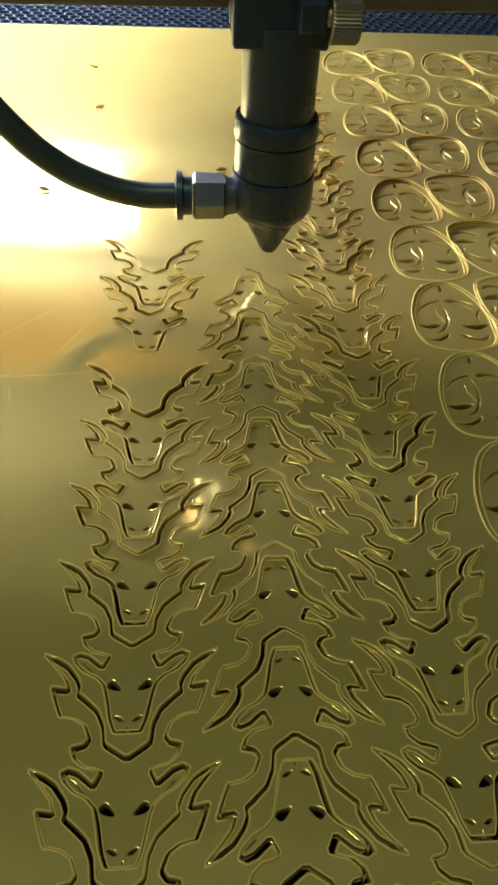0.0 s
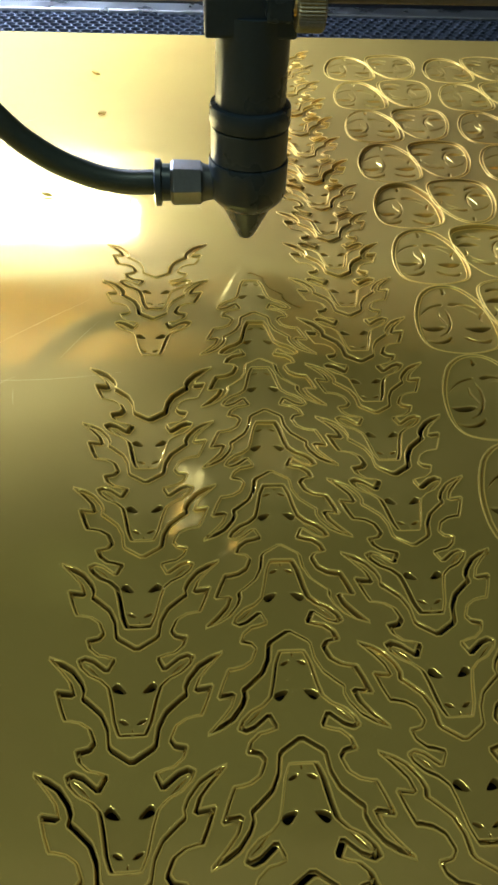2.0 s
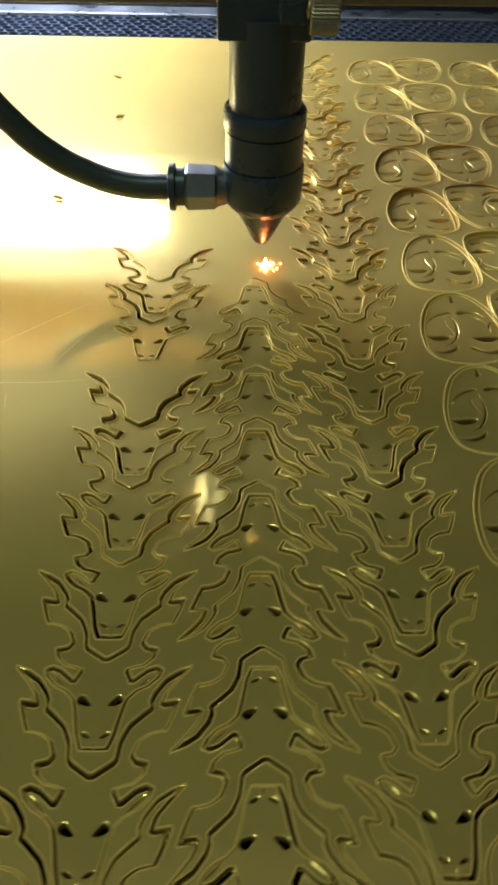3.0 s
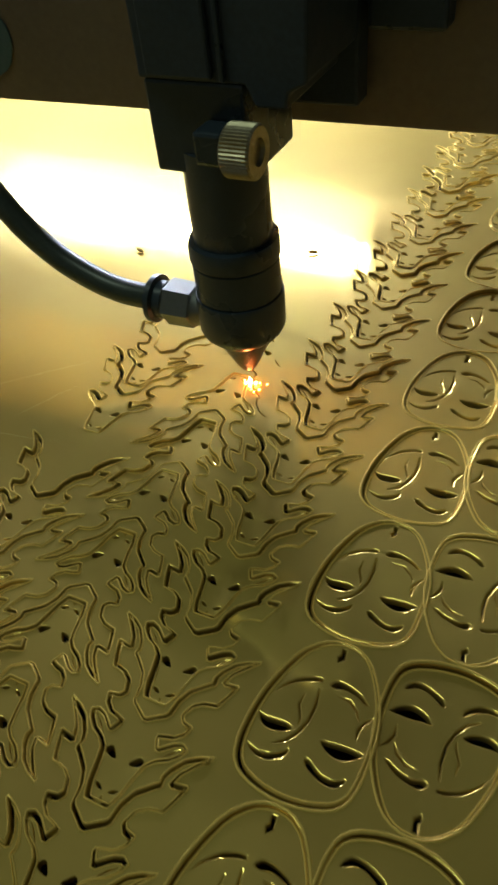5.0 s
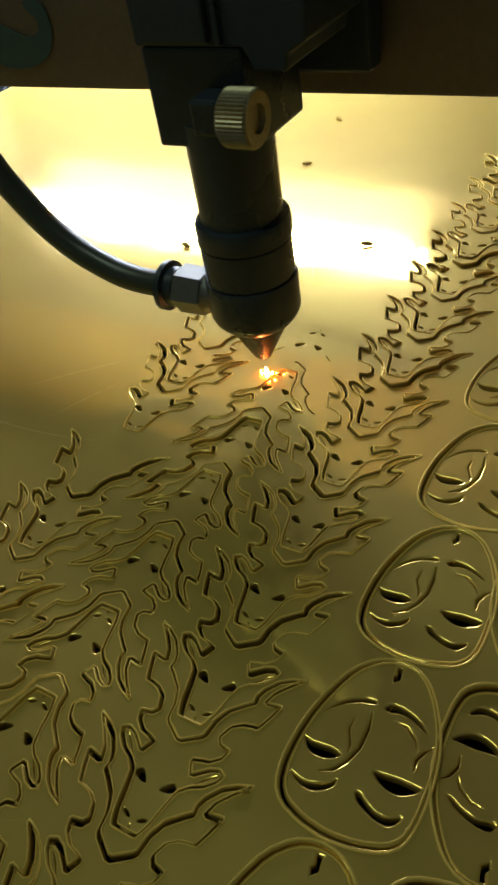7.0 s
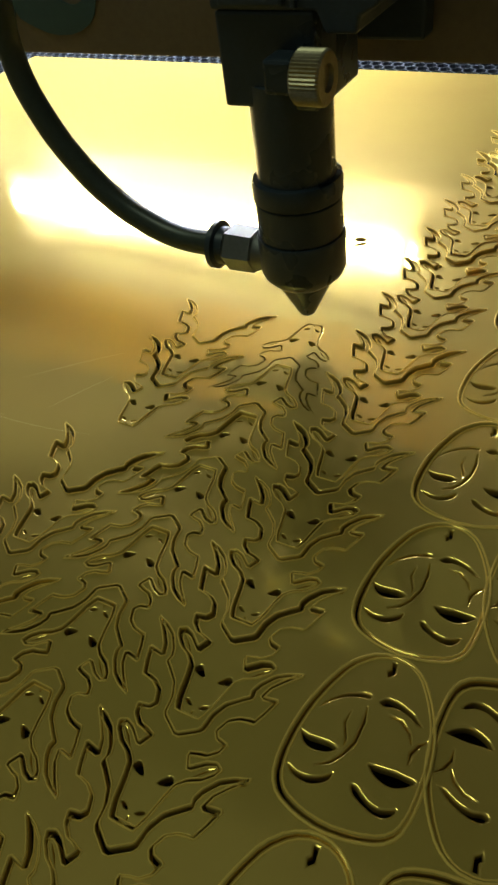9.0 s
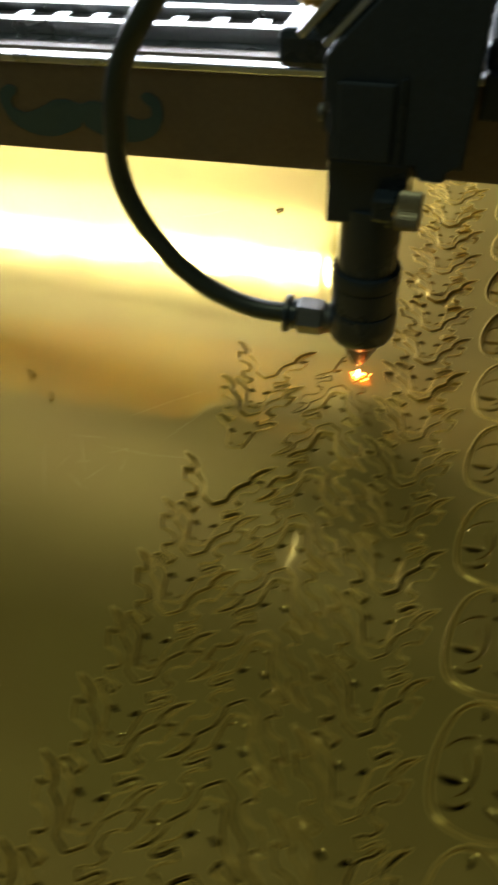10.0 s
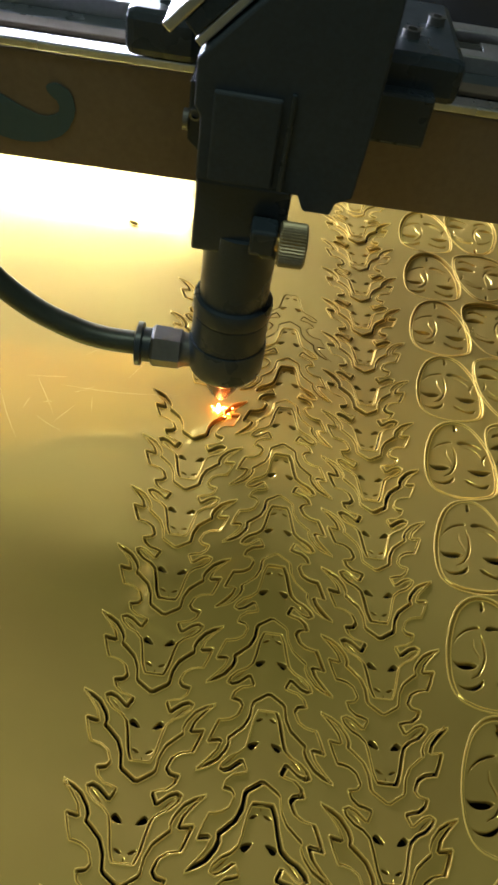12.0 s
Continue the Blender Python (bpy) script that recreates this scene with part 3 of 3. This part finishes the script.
part("bolt", turned([(0.0030, 0.1398), (0.0030, 0.1425), (0.0017, 0.1426), (0.0017, 0.1410)], 24, pose(0.056, 0.062, 0)), NICKEL, laser)
part("bolt", turned([(0.0030, 0.1398), (0.0030, 0.1425), (0.0017, 0.1426), (0.0017, 0.1410)], 24, pose(-0.034, 0.046, 0)), NICKEL, laser)

fit_at = pose(0, 0, 0.0305) @ Matrix.Rotation(radians(-90), 4, "Y")
part("fitting_stem", turned([(0.0062, 0.0130), (0.0066, 0.0160), (0.0072, 0.0172)], 32, fit_at), NICKEL, laser, "", True)
part("fitting_nut", turned([(0.0070, 0.0172), (0.0080, 0.0180), (0.0083, 0.0282), (0.0074, 0.0293)], 6, fit_at @ Matrix.Rotation(radians(30), 4, "Z")), NICKEL, laser, "hexagonal nickel air fitting")
part("fitting_sleeve", turned([(0.0068, 0.0294), (0.0068, 0.0325), (0.0086, 0.0330), (0.0086, 0.0350), (0.0064, 0.0356)], 40, fit_at), BLACK, laser, "", True)


hose_mesh = tube([(-0.034, 0, 0.0305), (-0.050, 0, 0.0310), (-0.0652, 0, 0.0356), (-0.0784, 0, 0.0432), (-0.0903, 0, 0.0547), (-0.1005, 0, 0.0696), (-0.1072, 0, 0.0890), (-0.1064, 0.0, 0.1086), (-0.1037, 0.0, 0.1228), (-0.0976, 0.0, 0.1375), (-0.0885, 0.0, 0.1505), (-0.070, 0.004, 0.172), (-0.045, 0.01, 0.195)], 0.0046)
hose_mesh.materials.append(RUBBER)
hose = new("air_hose", hose_mesh)
hose.parent = laser
hose["label"] = "dark grey-green rubber air hose"

# ---- spark at the cut ----
flame = tagged(new("cutting_flame"), "small orange flame flaring where the beam cuts the sheet", "flame")
part("core", turned([(0.0003, 0.0002), (0.0007, 0.0005), (0.0008, 0.0011), (0.0005, 0.0020), (0.0002, 0.0029), (0.0001, 0.0033)], 20), FLAME_CORE, flame, "white-hot core", True)
# inner ones are flame; the outlying ones paint its orange glow in nearby cuts
for x, y, lean, k in ((0.0017, 0.0004, 25, 0.64), (-0.0013, -0.0008, -30, 0.56), (0.0005, -0.0016, 10, 0.44), (0.0030, 0.0012, 40, 0.32), (-0.0026, 0.0010, -40, 0.28), (0.0042, -0.0022, 55, 0.34), (0.0058, 0.0016, 60, 0.24), (0.0030, -0.0038, 30, 0.27)):
    part("flame_glow", turned([(0.0002 * k, 0.0001), (0.0009 * k, 0.0006 * k), (0.0007 * k, 0.0014 * k), (0.0002 * k, 0.0026 * k)], 14, pose(x, y, 0, 0, lean)), FLAME, flame, "small orange lick of flame, the outer ones glow in the cuts", True)

# seconds, nozzle x, nozzle y
HEAD = [
    (0, 0.0490, 0.2022), (0.2, 0.0502, 0.2042), (0.5, 0.0485, 0.2068), (0.7, 0.0458, 0.2076), (1, 0.0452, 0.2104), (1.2, 0.0452, 0.2092),
    (1.3, 0.0406, 0.2081), (1.5, 0.0358, 0.2060), (1.7, 0.0379, 0.2129), (2, 0.0399, 0.2163), (2.2, 0.0416, 0.2164), (2.5, 0.0423, 0.2169),
    (2.7, 0.0429, 0.2182), (4.3, 0.0566, 0.1772), (4.5, 0.0602, 0.1748), (4.7, 0.0564, 0.1820), (5, 0.0463, 0.1921), (5.2, 0.0437, 0.1955),
    (5.5, 0.0357, 0.1852), (5.7, 0.0337, 0.1820), (6, 0.0217, 0.1731), (6.2, 0.0260, 0.1774), (6.5, 0.0254, 0.1790), (6.7, 0.0256, 0.1864),
    (7, 0.0338, 0.1916), (9, 0.0400, 0.2186), (9.2, 0.0434, 0.2183), (9.5, 0.0438, 0.2167), (9.7, 0.0467, 0.2064), (10, 0.0467, 0.2104),
    (10.2, 0.0500, 0.2060), (10.5, 0.0506, 0.2017), (10.7, 0.0465, 0.2048), (11, 0.0527, 0.1988), (11.2, 0.0458, 0.2030), (11.3, 0.0473, 0.2007),
    (11.5, 0.0485, 0.1859), (11.6, 0.0397, 0.1670), (11.7, 0.0285, 0.1532), (11.8, 0.0221, 0.1414), (11.9, 0.0154, 0.1363), (12, 0.0121, 0.1356),
]
# the beam's turn against the sheet, degrees
SKEW = 1.5
# spans in which the cut burns
BURNS = [(0.15, 1.1), (1.4, 1.85), (2.1, 2.35), (2.45, 3.2), (3.6, 4.45), (4.65, 5.35), (5.65, 6.1), (6.35, 8.9), (9.1, 9.58), (9.65, 11.4), (11.85, 12.1)]


def nozzle_at(t):
    for (a, ax, ay), (b, bx, by) in zip(HEAD, HEAD[1:]):
        if a <= t <= b:
            k = (t - a) / (b - a)
            return ax + k * (bx - ax), ay + k * (by - ay)
    return HEAD[-1][1:]


def motions():
    walk(laser, [(t, pose(x, y, 0)) for t, x, y in HEAD])
    walk(gantry, [(t, pose(0, y - x * math.tan(radians(SKEW)), 0, 0, 0, SKEW)) for t, x, y in HEAD])
    rows = []
    for i in range(121):
        t = i / 10
        x, y = nozzle_at(t)
        lit = any(a <= t <= b for a, b in BURNS)
        rows.append((t, pose(x, y, 0.0 if lit else 0.024)))
    walk(flame, rows)
    for thing, start in ((slugs, 3.2), (kerf_strip, 7.7)):
        walk(thing, [(0.0, pose(CUT_X, CUT_Y, 0, 0, 0, 180)), (start, pose(CUT_X, CUT_Y, 0, 0, 0, 180)), (start + 0.3, pose(CUT_X, CUT_Y, -0.018, 0, 0, 180)), (12.0, pose(CUT_X, CUT_Y, -0.018, 0, 0, 180))])


motions()
